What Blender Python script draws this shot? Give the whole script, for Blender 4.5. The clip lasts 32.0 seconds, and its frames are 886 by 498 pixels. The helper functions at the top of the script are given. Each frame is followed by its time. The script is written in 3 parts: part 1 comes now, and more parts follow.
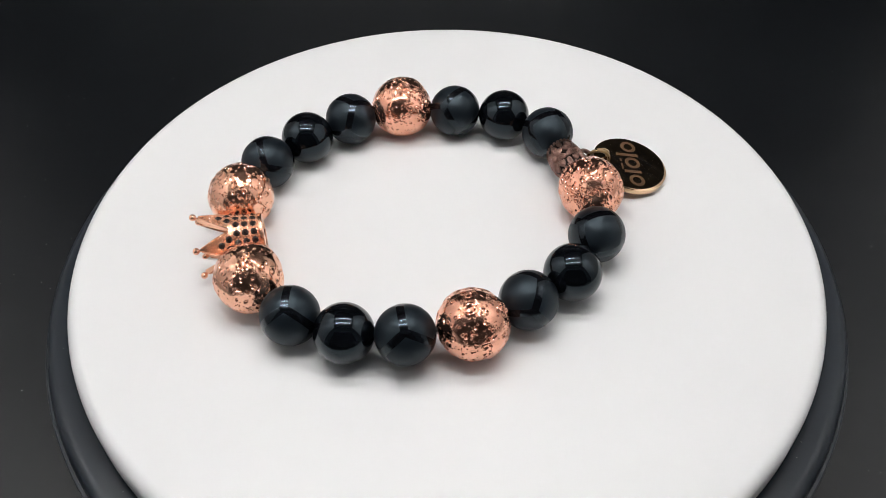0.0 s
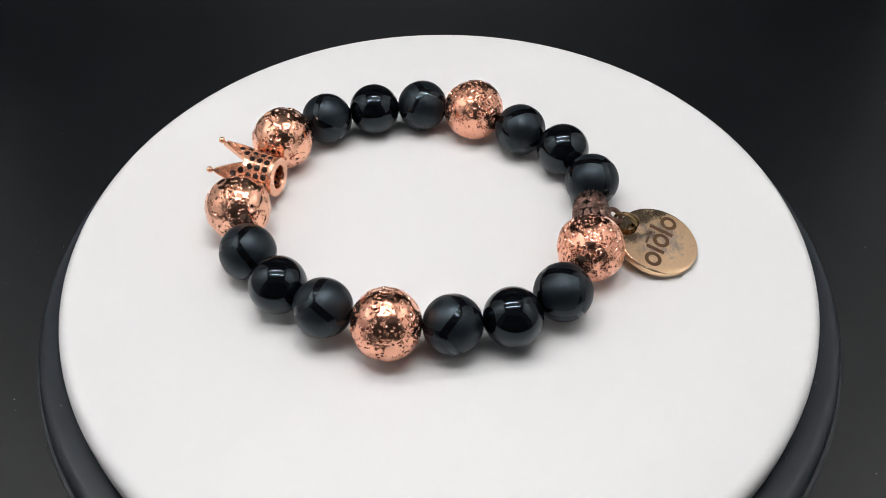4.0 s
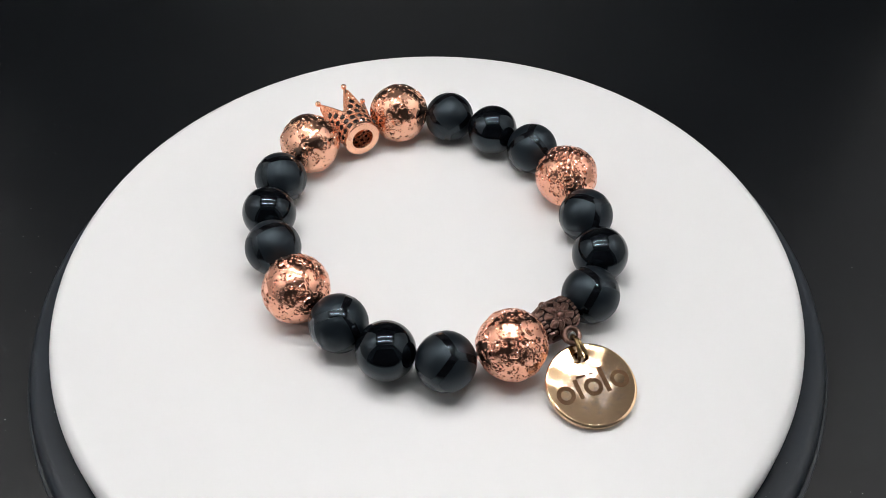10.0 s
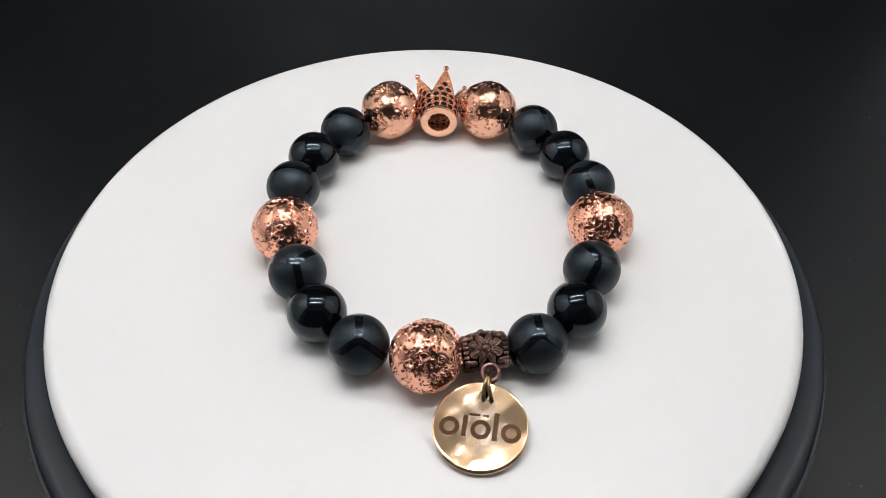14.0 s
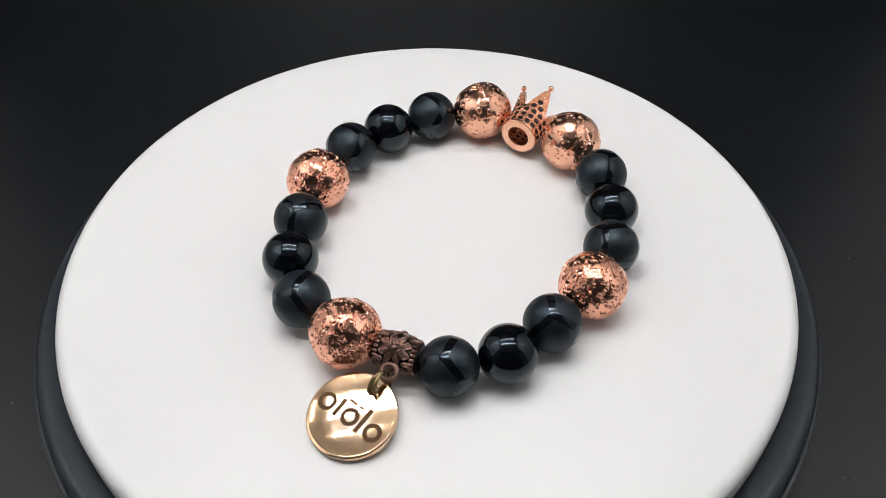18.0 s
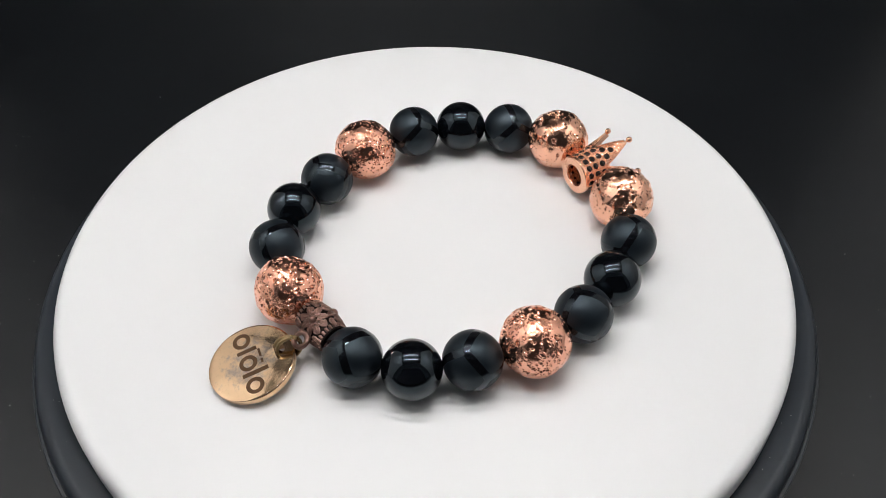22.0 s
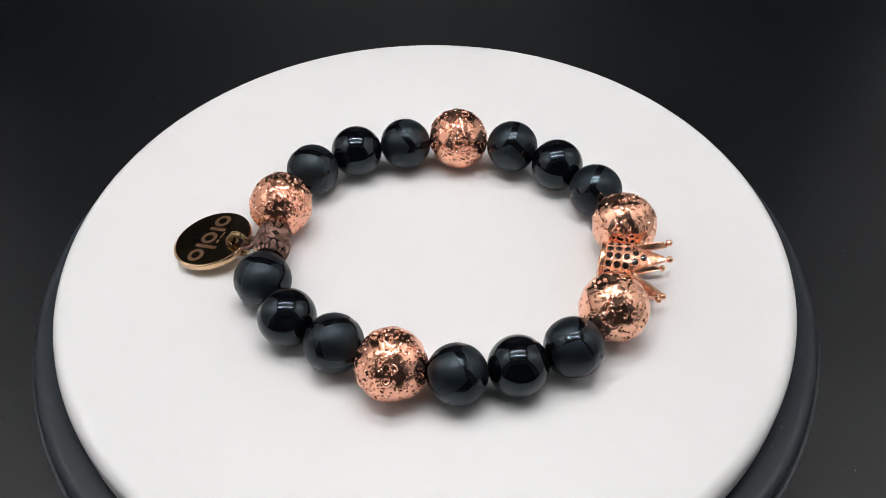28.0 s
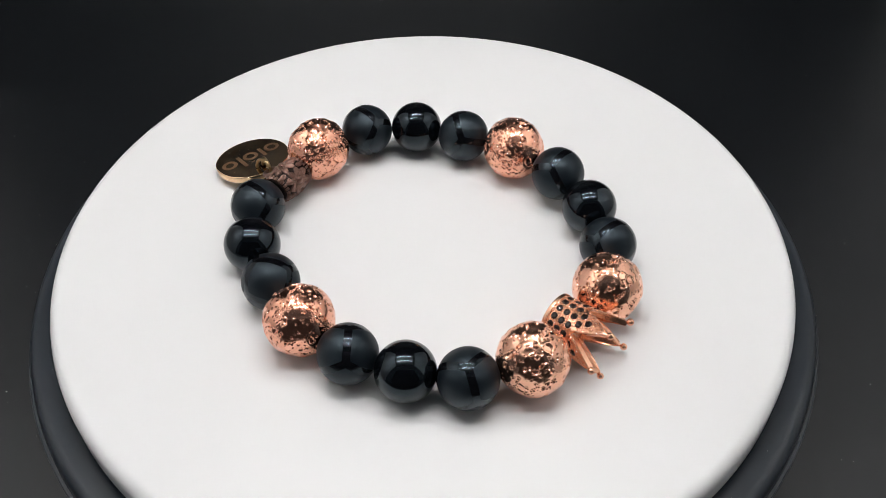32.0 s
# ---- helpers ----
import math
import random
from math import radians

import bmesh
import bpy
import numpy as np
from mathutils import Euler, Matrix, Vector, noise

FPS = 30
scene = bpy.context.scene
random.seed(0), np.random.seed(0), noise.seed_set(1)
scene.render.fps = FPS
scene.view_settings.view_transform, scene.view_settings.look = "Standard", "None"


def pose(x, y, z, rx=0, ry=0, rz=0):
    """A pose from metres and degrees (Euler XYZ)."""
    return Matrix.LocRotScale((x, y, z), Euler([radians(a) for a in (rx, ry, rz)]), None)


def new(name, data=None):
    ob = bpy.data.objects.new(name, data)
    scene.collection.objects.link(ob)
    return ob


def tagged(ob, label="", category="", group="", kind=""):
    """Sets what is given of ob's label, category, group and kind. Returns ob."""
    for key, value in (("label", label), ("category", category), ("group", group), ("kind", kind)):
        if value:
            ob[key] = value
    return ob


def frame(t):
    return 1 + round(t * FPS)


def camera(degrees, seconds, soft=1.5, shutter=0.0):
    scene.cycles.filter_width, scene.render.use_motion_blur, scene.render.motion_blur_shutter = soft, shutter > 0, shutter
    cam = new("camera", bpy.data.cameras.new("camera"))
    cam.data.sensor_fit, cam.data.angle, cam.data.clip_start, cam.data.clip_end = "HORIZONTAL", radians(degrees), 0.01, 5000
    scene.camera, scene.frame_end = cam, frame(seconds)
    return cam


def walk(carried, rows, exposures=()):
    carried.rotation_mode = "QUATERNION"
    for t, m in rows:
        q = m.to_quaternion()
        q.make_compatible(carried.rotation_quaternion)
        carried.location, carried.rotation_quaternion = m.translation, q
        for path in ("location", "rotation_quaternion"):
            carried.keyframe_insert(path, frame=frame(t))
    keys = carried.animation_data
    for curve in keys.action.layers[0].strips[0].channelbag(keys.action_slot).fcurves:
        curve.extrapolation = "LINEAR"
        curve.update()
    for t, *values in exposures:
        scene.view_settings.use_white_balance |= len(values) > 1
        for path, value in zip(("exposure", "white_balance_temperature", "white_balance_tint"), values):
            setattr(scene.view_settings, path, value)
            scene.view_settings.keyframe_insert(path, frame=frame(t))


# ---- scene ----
cam = camera(52.79, 32.0, soft=0.6)

# Table top is z = 0; the platter's top is TOP above it; the platter turns about the z axis.
TOP = 0.030
MM = 0.001

# t, x, y, z over the platter's top (less CAMERA_LIFT), yaw, pitch, roll
PATH = [
    (0.0, -0.00246, -0.11282, 0.12067, -0.933, -47.798, 0.346),
    (0.5, -0.00194, -0.11328, 0.12069, -1.127, -47.539, 0.399),
    (1.0, -0.00149, -0.11376, 0.12068, -1.206, -47.391, 0.428),
    (1.5, -0.00130, -0.11423, 0.12066, -1.078, -47.371, 0.463),
    (2.0, -0.00109, -0.11443, 0.12059, -0.990, -47.373, 0.529),
    (2.5, -0.00100, -0.11441, 0.12050, -0.894, -47.390, 0.608),
    (3.0, -0.00103, -0.11420, 0.12042, -0.856, -47.393, 0.700),
    (3.5, -0.00107, -0.11373, 0.12028, -0.951, -47.363, 0.735),
    (5.5, -0.00187, -0.11126, 0.11975, -1.372, -47.049, 0.796),
    (6.0, -0.00172, -0.11119, 0.12020, -1.476, -46.877, 0.779),
    (6.5, -0.00163, -0.11130, 0.12072, -1.544, -46.857, 0.845),
    (7.0, -0.00156, -0.11165, 0.12146, -1.432, -46.753, 0.868),
    (7.5, -0.00147, -0.11183, 0.12179, -1.443, -46.769, 0.868),
    (8.0, -0.00141, -0.11219, 0.12221, -1.464, -46.719, 0.859),
    (8.5, -0.00151, -0.11230, 0.12233, -1.341, -46.648, 0.793),
    (9.0, -0.00088, -0.11247, 0.12239, -1.487, -46.578, 0.649),
    (9.5, -0.00018, -0.11270, 0.12226, -1.532, -46.524, 0.513),
    (10.0, 0.00008, -0.11299, 0.12203, -1.442, -46.447, 0.495),
    (10.5, 0.00024, -0.11304, 0.12171, -1.389, -46.370, 0.484),
    (11.0, 0.00028, -0.11285, 0.12129, -1.495, -46.326, 0.480),
    (11.5, 0.00021, -0.11270, 0.12106, -1.677, -46.286, 0.397),
    (12.0, 0.00011, -0.11296, 0.12089, -1.827, -46.405, 0.290),
    (12.5, 0.00011, -0.11337, 0.12081, -1.924, -46.516, 0.174),
    (13.0, -0.00002, -0.11371, 0.12076, -2.011, -46.473, 0.164),
    (13.5, -0.00030, -0.11372, 0.12054, -1.869, -46.402, 0.232),
    (14.0, -0.00008, -0.11360, 0.12035, -1.781, -46.401, 0.286),
    (14.5, 0.00023, -0.11360, 0.12031, -1.631, -46.462, 0.341),
    (16.5, 0.00145, -0.11555, 0.12162, -1.039, -46.552, 0.555),
    (17.0, 0.00136, -0.11583, 0.12194, -0.932, -46.598, 0.627),
    (17.5, 0.00124, -0.11592, 0.12221, -0.901, -46.626, 0.627),
    (18.0, 0.00104, -0.11614, 0.12254, -0.967, -46.602, 0.601),
    (18.5, 0.00090, -0.11637, 0.12283, -1.090, -46.579, 0.554),
    (19.0, 0.00089, -0.11632, 0.12302, -1.224, -46.537, 0.517),
    (19.5, 0.00100, -0.11633, 0.12318, -1.272, -46.574, 0.471),
    (20.0, 0.00108, -0.11625, 0.12329, -1.289, -46.626, 0.450),
    (20.5, 0.00110, -0.11617, 0.12342, -1.310, -46.679, 0.457),
    (21.0, 0.00102, -0.11607, 0.12343, -1.396, -46.767, 0.516),
    (21.5, 0.00074, -0.11582, 0.12323, -1.405, -46.809, 0.602),
    (22.0, 0.00052, -0.11571, 0.12297, -1.420, -46.848, 0.671),
    (22.5, 0.00050, -0.11590, 0.12292, -1.495, -46.754, 0.682),
    (23.0, 0.00063, -0.11634, 0.12291, -1.509, -46.649, 0.644),
    (23.5, 0.00075, -0.11672, 0.12281, -1.478, -46.605, 0.672),
    (24.0, 0.00074, -0.11693, 0.12266, -1.366, -46.528, 0.748),
    (24.5, 0.00102, -0.11691, 0.12233, -1.365, -46.447, 0.755),
    (25.0, 0.00131, -0.11677, 0.12192, -1.313, -46.403, 0.710),
    (25.5, 0.00141, -0.11674, 0.12178, -1.300, -46.364, 0.677),
    (27.5, 0.00050, -0.11690, 0.12162, -1.349, -46.449, 0.769),
    (28.0, 0.00039, -0.11700, 0.12158, -1.460, -46.467, 0.793),
    (28.5, 0.00025, -0.11718, 0.12155, -1.499, -46.455, 0.808),
    (29.0, 0.00022, -0.11731, 0.12151, -1.551, -46.357, 0.803),
    (29.5, 0.00025, -0.11740, 0.12131, -1.577, -46.347, 0.779),
    (30.0, 0.00023, -0.11743, 0.12098, -1.515, -46.385, 0.743),
    (30.5, 0.00028, -0.11748, 0.12067, -1.456, -46.402, 0.686),
    (31.0, 0.00058, -0.11758, 0.12052, -1.524, -46.294, 0.624),
    (31.5, 0.00065, -0.11788, 0.12018, -1.483, -46.315, 0.592),
    (32.0, 0.00070, -0.11835, 0.11985, -1.436, -46.445, 0.574),
]


CAMERA_LIFT = 0.0004


def eye(x, y, z, yaw, pitch, roll):
    return pose(x, y, z + TOP + CAMERA_LIFT, 90 + pitch, 0, yaw) @ pose(0, 0, 0, 0, 0, -roll)


walk(cam, [(r[0], eye(*r[1:])) for r in PATH])

# ---- world and light ----
world = bpy.data.worlds.new("dim_room")
scene.world = world
world.use_nodes = True
world.node_tree.nodes["Background"].inputs["Color"].default_value = (0.8, 0.9, 1.0, 1)
world.node_tree.nodes["Background"].inputs["Strength"].default_value = 0.10
scene.view_settings.exposure = 0.0
LED_POWER = 194.0
LED_Z = 0.325
LED_ROWS = (-0.024, 0.071)
LED_HALF = 0.136
LED_X = -0.012


# ---- materials ----
def node(nt, kind, **inputs):
    n = nt.nodes.new(kind)
    for key, value in inputs.items():
        n.inputs[key.replace("_", " ")].default_value = value
    return n


def material(name, color, rough=0.5, metal=0.0, spread=0.12, scale=900.0, rough_spread=0.08, bump=0.0, bump_scale=3000.0, specular=0.5, coat=0.0):
    """A surface with colour and gloss that vary at two scales, and fine relief."""
    m = bpy.data.materials.new(name)
    m.use_nodes = True
    nt = m.node_tree
    b = nt.nodes["Principled BSDF"]
    b.inputs["Metallic"].default_value = metal
    b.inputs["Specular IOR Level"].default_value = specular
    b.inputs["Coat Weight"].default_value = coat
    tc = nt.nodes.new("ShaderNodeTexCoord")
    wide = node(nt, "ShaderNodeTexNoise", Scale=scale * 0.12, Detail=3.0)
    fine = node(nt, "ShaderNodeTexNoise", Scale=scale, Detail=4.0)
    mix = nt.nodes.new("ShaderNodeMath")
    mix.operation = "ADD"
    ramp = nt.nodes.new("ShaderNodeMix")
    ramp.data_type = "RGBA"
    ramp.inputs["A"].default_value = (*[c * (1 - spread) for c in color], 1)
    ramp.inputs["B"].default_value = (*[min(1, c * (1 + spread)) for c in color], 1)
    half = nt.nodes.new("ShaderNodeMath")
    half.operation = "MULTIPLY"
    half.inputs[1].default_value = 0.5
    for n in (wide, fine):
        nt.links.new(tc.outputs["Object"], n.inputs["Vector"])
    nt.links.new(wide.outputs["Fac"], mix.inputs[0])
    nt.links.new(fine.outputs["Fac"], mix.inputs[1])
    nt.links.new(mix.outputs[0], half.inputs[0])
    nt.links.new(half.outputs[0], ramp.inputs["Factor"])
    nt.links.new(ramp.outputs["Result"], b.inputs["Base Color"])
    rr = node(nt, "ShaderNodeMapRange")
    rr.inputs["From Min"].default_value, rr.inputs["From Max"].default_value = 0.3, 0.7
    rr.inputs["To Min"].default_value, rr.inputs["To Max"].default_value = max(0.02, rough - rough_spread), rough + rough_spread
    nt.links.new(half.outputs[0], rr.inputs["Value"])
    nt.links.new(rr.outputs["Result"], b.inputs["Roughness"])
    if bump:
        relief = node(nt, "ShaderNodeTexNoise", Scale=bump_scale, Detail=3.0)
        nt.links.new(tc.outputs["Object"], relief.inputs["Vector"])
        bp = node(nt, "ShaderNodeBump", Strength=bump, Distance=0.0002)
        nt.links.new(relief.outputs["Fac"], bp.inputs["Height"])
        nt.links.new(bp.outputs["Normal"], b.inputs["Normal"])
    return m


def glow(name, color, strength):
    m = bpy.data.materials.new(name)
    m.use_nodes = True
    b = m.node_tree.nodes["Principled BSDF"]
    b.inputs["Base Color"].default_value = (0.9, 0.9, 0.85, 1)
    b.inputs["Emission Color"].default_value = (*color, 1)
    b.inputs["Emission Strength"].default_value = strength
    return m


def banded_onyx():
    """Frosted black stone with a network of polished bands that parts it into six frosted fields."""
    m = material("frosted_onyx", (0.0032, 0.0050, 0.0074), 0.45, 0, 0.35, 1500, 0.05, 0.05, 9000, specular=0.5)
    nt = m.node_tree
    b = nt.nodes["Principled BSDF"]
    tc = nt.nodes.new("ShaderNodeTexCoord")
    unit = nt.nodes.new("ShaderNodeVectorMath")
    unit.operation = "NORMALIZE"
    plus = nt.nodes.new("ShaderNodeVectorMath")
    plus.operation = "ABSOLUTE"
    sep = nt.nodes.new("ShaderNodeSeparateXYZ")
    nt.links.new(tc.outputs["Object"], unit.inputs[0])
    nt.links.new(unit.outputs[0], plus.inputs[0])
    nt.links.new(plus.outputs[0], sep.inputs[0])

    def calc(op, a, c):
        n = nt.nodes.new("ShaderNodeMath")
        n.operation = op
        for k, s in enumerate((a, c)):
            if isinstance(s, float):
                n.inputs[k].default_value = s
            else:
                nt.links.new(s, n.inputs[k])
        return n.outputs[0]

    x, y, z = sep.outputs
    top = calc("MAXIMUM", calc("MAXIMUM", x, y), z)
    low = calc("MINIMUM", calc("MINIMUM", x, y), z)
    mid = calc("SUBTRACT", calc("SUBTRACT", calc("ADD", calc("ADD", x, y), z), top), low)
    gap = calc("SUBTRACT", top, mid)
    mr = node(nt, "ShaderNodeMapRange")
    mr.inputs["From Min"].default_value, mr.inputs["From Max"].default_value = 0.172, 0.190
    nt.links.new(gap, mr.inputs["Value"])
    frost = mr.outputs["Result"]
    old = b.inputs["Roughness"].links[0].from_socket
    rm = nt.nodes.new("ShaderNodeMix")
    rm.inputs["A"].default_value = 0.04
    nt.links.new(frost, rm.inputs["Factor"])
    nt.links.new(old, rm.inputs["B"])
    nt.links.new(rm.outputs["Result"], b.inputs["Roughness"])
    cm = nt.nodes.new("ShaderNodeMix")
    cm.data_type = "RGBA"
    cm.inputs["A"].default_value = (0.003, 0.003, 0.004, 1)
    oldc = b.inputs["Base Color"].links[0].from_socket
    nt.links.new(frost, cm.inputs["Factor"])
    nt.links.new(oldc, cm.inputs["B"])
    nt.links.new(cm.outputs["Result"], b.inputs["Base Color"])
    return m


def aged_copper():
    """Antique copper: dark oxide in the hollows by a noise of its own, bare copper where it is rubbed."""
    return material("antique_copper", (0.235, 0.142, 0.117), 0.36, 1.0, 0.45, 1400, 0.1, 0.25, 6000)


def charm_metal():
    m = material("worn_gold_plate", (0.78, 0.535, 0.33), 0.078, 1.0, 0.10, 1500, 0.02, 0.03, 2200, coat=0.1)
    nt = m.node_tree
    b = nt.nodes["Principled BSDF"]
    b.inputs["Coat Roughness"].default_value = 0.06
    tc = nt.nodes.new("ShaderNodeTexCoord")
    n1 = node(nt, "ShaderNodeTexNoise", Scale=850.0, Detail=7.0, Roughness=0.66)
    nt.links.new(tc.outputs["Object"], n1.inputs["Vector"])
    # the tarnish is rubbed away towards the rim
    away = nt.nodes.new("ShaderNodeVectorMath")
    away.operation = "LENGTH"
    nt.links.new(tc.outputs["Object"], away.inputs[0])
    rub = node(nt, "ShaderNodeMapRange")
    rub.inputs["From Min"].default_value, rub.inputs["From Max"].default_value = 0.0030, 0.0072
    rub.inputs["To Min"].default_value, rub.inputs["To Max"].default_value = 0.10, -0.16
    nt.links.new(away.outputs["Value"], rub.inputs["Value"])
    both = nt.nodes.new("ShaderNodeMath")
    both.operation = "ADD"
    nt.links.new(n1.outputs["Fac"], both.inputs[0])
    nt.links.new(rub.outputs["Result"], both.inputs[1])
    mr = node(nt, "ShaderNodeMapRange")
    mr.inputs["From Min"].default_value, mr.inputs["From Max"].default_value = 0.47, 0.68
    nt.links.new(both.outputs[0], mr.inputs["Value"])
    cm = nt.nodes.new("ShaderNodeMix")
    cm.data_type = "RGBA"
    cm.inputs["B"].default_value = (0.47, 0.375, 0.305, 1)
    old = b.inputs["Base Color"].links[0].from_socket
    nt.links.new(mr.outputs["Result"], cm.inputs["Factor"])
    nt.links.new(old, cm.inputs["A"])
    nt.links.new(cm.outputs["Result"], b.inputs["Base Color"])
    rm = nt.nodes.new("ShaderNodeMix")
    rm.inputs["B"].default_value = 0.16
    oldr = b.inputs["Roughness"].links[0].from_socket
    nt.links.new(mr.outputs["Result"], rm.inputs["Factor"])
    nt.links.new(oldr, rm.inputs["A"])
    nt.links.new(rm.outputs["Result"], b.inputs["Roughness"])
    return m


WHITE = material("white_abs_plastic", (0.80, 0.80, 0.80), 0.42, 0, 0.012, 60, 0.05)
RIM = material("black_abs_plastic", (0.0100, 0.0148, 0.0215), 0.28, 0, 0.04, 150, 0.006, specular=0.45)
SHEET = material("black_backdrop_sheet", (0.0056, 0.0066, 0.0080), 0.32, 0, 0.35, 500, 0.02, 0.08, 2500, specular=0.5)
WALL = material("silver_tent_lining", (0.88, 0.88, 0.88), 0.50, 0.30, 0.02, 20, 0.05)
ROOF = material("grey_tent_roof", (0.24, 0.24, 0.24), 0.6, 0, 0.1, 20, 0.1)
ROOM = material("room_wall_paint", (0.16, 0.15, 0.15), 0.8, 0, 0.1, 3)
STRIP = material("aluminium_strip", (0.6, 0.6, 0.6), 0.4, 1.0)
LED = glow("led_light", (1.0, 0.985, 0.978), LED_POWER)
ROSE = material("rose_gold_plate", (0.95, 0.475, 0.33), 0.17, 1.0, 0.06, 500, 0.04, 0.05, 1500)
PALE = material("pale_rose_gold_plate", (0.955, 0.515, 0.355), 0.16, 1.0, 0.06, 500, 0.04, 0.05, 1500)
CROWN = material("polished_rose_gold", (0.96, 0.53, 0.36), 0.24, 1.0, 0.08, 900, 0.06, 0.12, 5000)
GLOSS = material("polished_onyx", (0.002, 0.0024, 0.0034), 0.05, 0, 0.3, 600, 0.015, specular=0.5)
FROST = banded_onyx()
COPPER = aged_copper()
for stone in (GLOSS, FROST):
    stone.node_tree.nodes["Principled BSDF"].inputs["Specular Tint"].default_value = (0.68, 0.87, 1.0, 1)
DARKCU = material("oxidised_copper", (0.030, 0.021, 0.019), 0.45, 1.0, 0.5, 1500, 0.1, 0.3, 6000)
BRASS = material("antique_brass", (0.30, 0.21, 0.11), 0.28, 1.0, 0.3, 900, 0.1)
GOLD = charm_metal()
ENGRAVED = material("burnt_engraving", (0.105, 0.058, 0.031), 0.6, 0.0, 0.3, 1800, 0.1, 0.2, 8000, specular=0.08)
JET = material("black_zircon", (0.020, 0.011, 0.009), 0.06, 0, 0.3, 900, 0.02, specular=0.5)
CORD = material("black_elastic_cord", (0.02, 0.02, 0.02), 0.4)
DUST = material("pale_dust", (0.55, 0.55, 0.52), 0.9)


# ---- mesh helpers ----
def part(name, bm, mat, parent=None, label="", smooth=True, m=None):
    me = bpy.data.meshes.new(name)
    bm.normal_update()
    bm.to_mesh(me)
    bm.free()
    me.materials.append(mat)
    if smooth:
        me.shade_smooth()
        me.set_sharp_from_angle(angle=radians(42))
    ob = new(name, me)
    if parent:
        ob.parent = parent
    if m is not None:
        ob.matrix_local = m
    if label:
        ob["label"] = label
    return ob


def shared(name, source, parent, m, label=""):
    """One more object on the mesh of source."""
    ob = new(name, source.data)
    ob.parent = parent
    ob.matrix_local = m
    if label:
        ob["label"] = label
    return ob


def lathe(profile, n=128, closed=False):
    """Turn (radius, z) points about z; a radius of 0 closes to a point."""
    bm = bmesh.new()
    rings = []
    for r, z in profile:
        if r == 0:
            rings.append([bm.verts.new((0, 0, z))])
        else:
            rings.append([bm.verts.new((r * math.cos(k * 2 * math.pi / n), r * math.sin(k * 2 * math.pi / n), z)) for k in range(n)])
    pairs = list(zip(rings, rings[1:]))
    if closed:
        pairs.append((rings[-1], rings[0]))
    for a, b in pairs:
        for k in range(n):
            j = (k + 1) % n
            if len(a) == 1 and len(b) == 1:
                continue
            if len(a) == 1:
                bm.faces.new((a[0], b[j], b[k]))
            elif len(b) == 1:
                bm.faces.new((a[k], a[j], b[0]))
            else:
                bm.faces.new((a[k], a[j], b[j], b[k]))
    bmesh.ops.recalc_face_normals(bm, faces=bm.faces)
    return bm


def arc(cx, cz, r, a0, a1, n=6):
    return [(cx + r * math.cos(radians(a0 + (a1 - a0) * k / n)), cz + r * math.sin(radians(a0 + (a1 - a0) * k / n))) for k in range(n + 1)]


def torus(R, r, n=40, m=14):
    return lathe([(R + r * math.cos(k * 2 * math.pi / m), r * math.sin(k * 2 * math.pi / m)) for k in range(m)], n, True)


def box(sx, sy, sz, bevel=0.0):
    bm = bmesh.new()
    bmesh.ops.create_cube(bm, size=1)
    bmesh.ops.scale(bm, vec=(sx, sy, sz), verts=bm.verts)
    if bevel:
        bmesh.ops.bevel(bm, geom=list(bm.edges), offset=bevel, segments=2, affect="EDGES")
    return bm


def ball(r, seg=32, rings=20):
    bm = bmesh.new()
    bmesh.ops.create_uvsphere(bm, u_segments=seg, v_segments=rings, radius=r)
    return bm


def frame_of(origin, z_axis, hint=(0, 0, 1)):
    """The pose with its z along z_axis and its x near to hint."""
    z = Vector(z_axis).normalized()
    x = (Vector(hint) - z * z.dot(Vector(hint))).normalized()
    y = z.cross(x)
    return Matrix.Translation(origin) @ Matrix((x, y, z)).transposed().to_4x4()


# ---- the setting: black sheet, light tent, dark room ----
def sweep():
    prof = [(-0.60, 0.0), (-0.30, 0.0), (0.0, 0.0), (0.19, 0.0)]
    prof += [(0.19 + 0.09 * math.sin(radians(a)), 0.09 - 0.09 * math.cos(radians(a))) for a in range(10, 91, 10)]
    prof += [(0.282, 0.18), (0.283, 0.335)]
    bm = bmesh.new()
    cols = []
    for y, z in prof:
        cols.append([bm.verts.new((x, y, z)) for x in (-0.60, -0.2, 0.2, 0.60)])
    for a, b in zip(cols, cols[1:]):
        for k in range(3):
            bm.faces.new((a[k], a[k + 1], b[k + 1], b[k]))
    ob = part("ground", bm, SHEET)
    mod = ob.modifiers.new("thickness", "SOLIDIFY")
    mod.thickness, mod.offset = 0.0008, -1
    return tagged(ob, "matte black plastic sheet sweeping up behind the turntable", "backdrop", kind="structure")


sweep()


def slab(name, size, at, mat, label, category):
    bm = box(*size)
    ob = part(name, bm, mat, smooth=False)
    ob.location = at
    return tagged(ob, label, category, kind="structure")


slab("wall_west", (0.006, 0.30, 0.34), (-0.196, 0.04, 0.172), WALL, "silver-lined side wall of the small light tent", "wall")
slab("wall_east", (0.006, 0.30, 0.34), (0.196, 0.04, 0.172), WALL, "silver-lined side wall of the small light tent", "wall")
slab("ceiling", (0.398, 0.40, 0.006), (0, 0.09, 0.346), ROOF, "grey roof of the small light tent", "ceiling")
# unseen wall, added so the beads mirror a dim room at the open front
slab("wall_south", (1.3, 0.01, 1.0), (0, -0.62, 0.5), ROOM, "unseen dark grey wall added for the dim room before the tent", "wall")


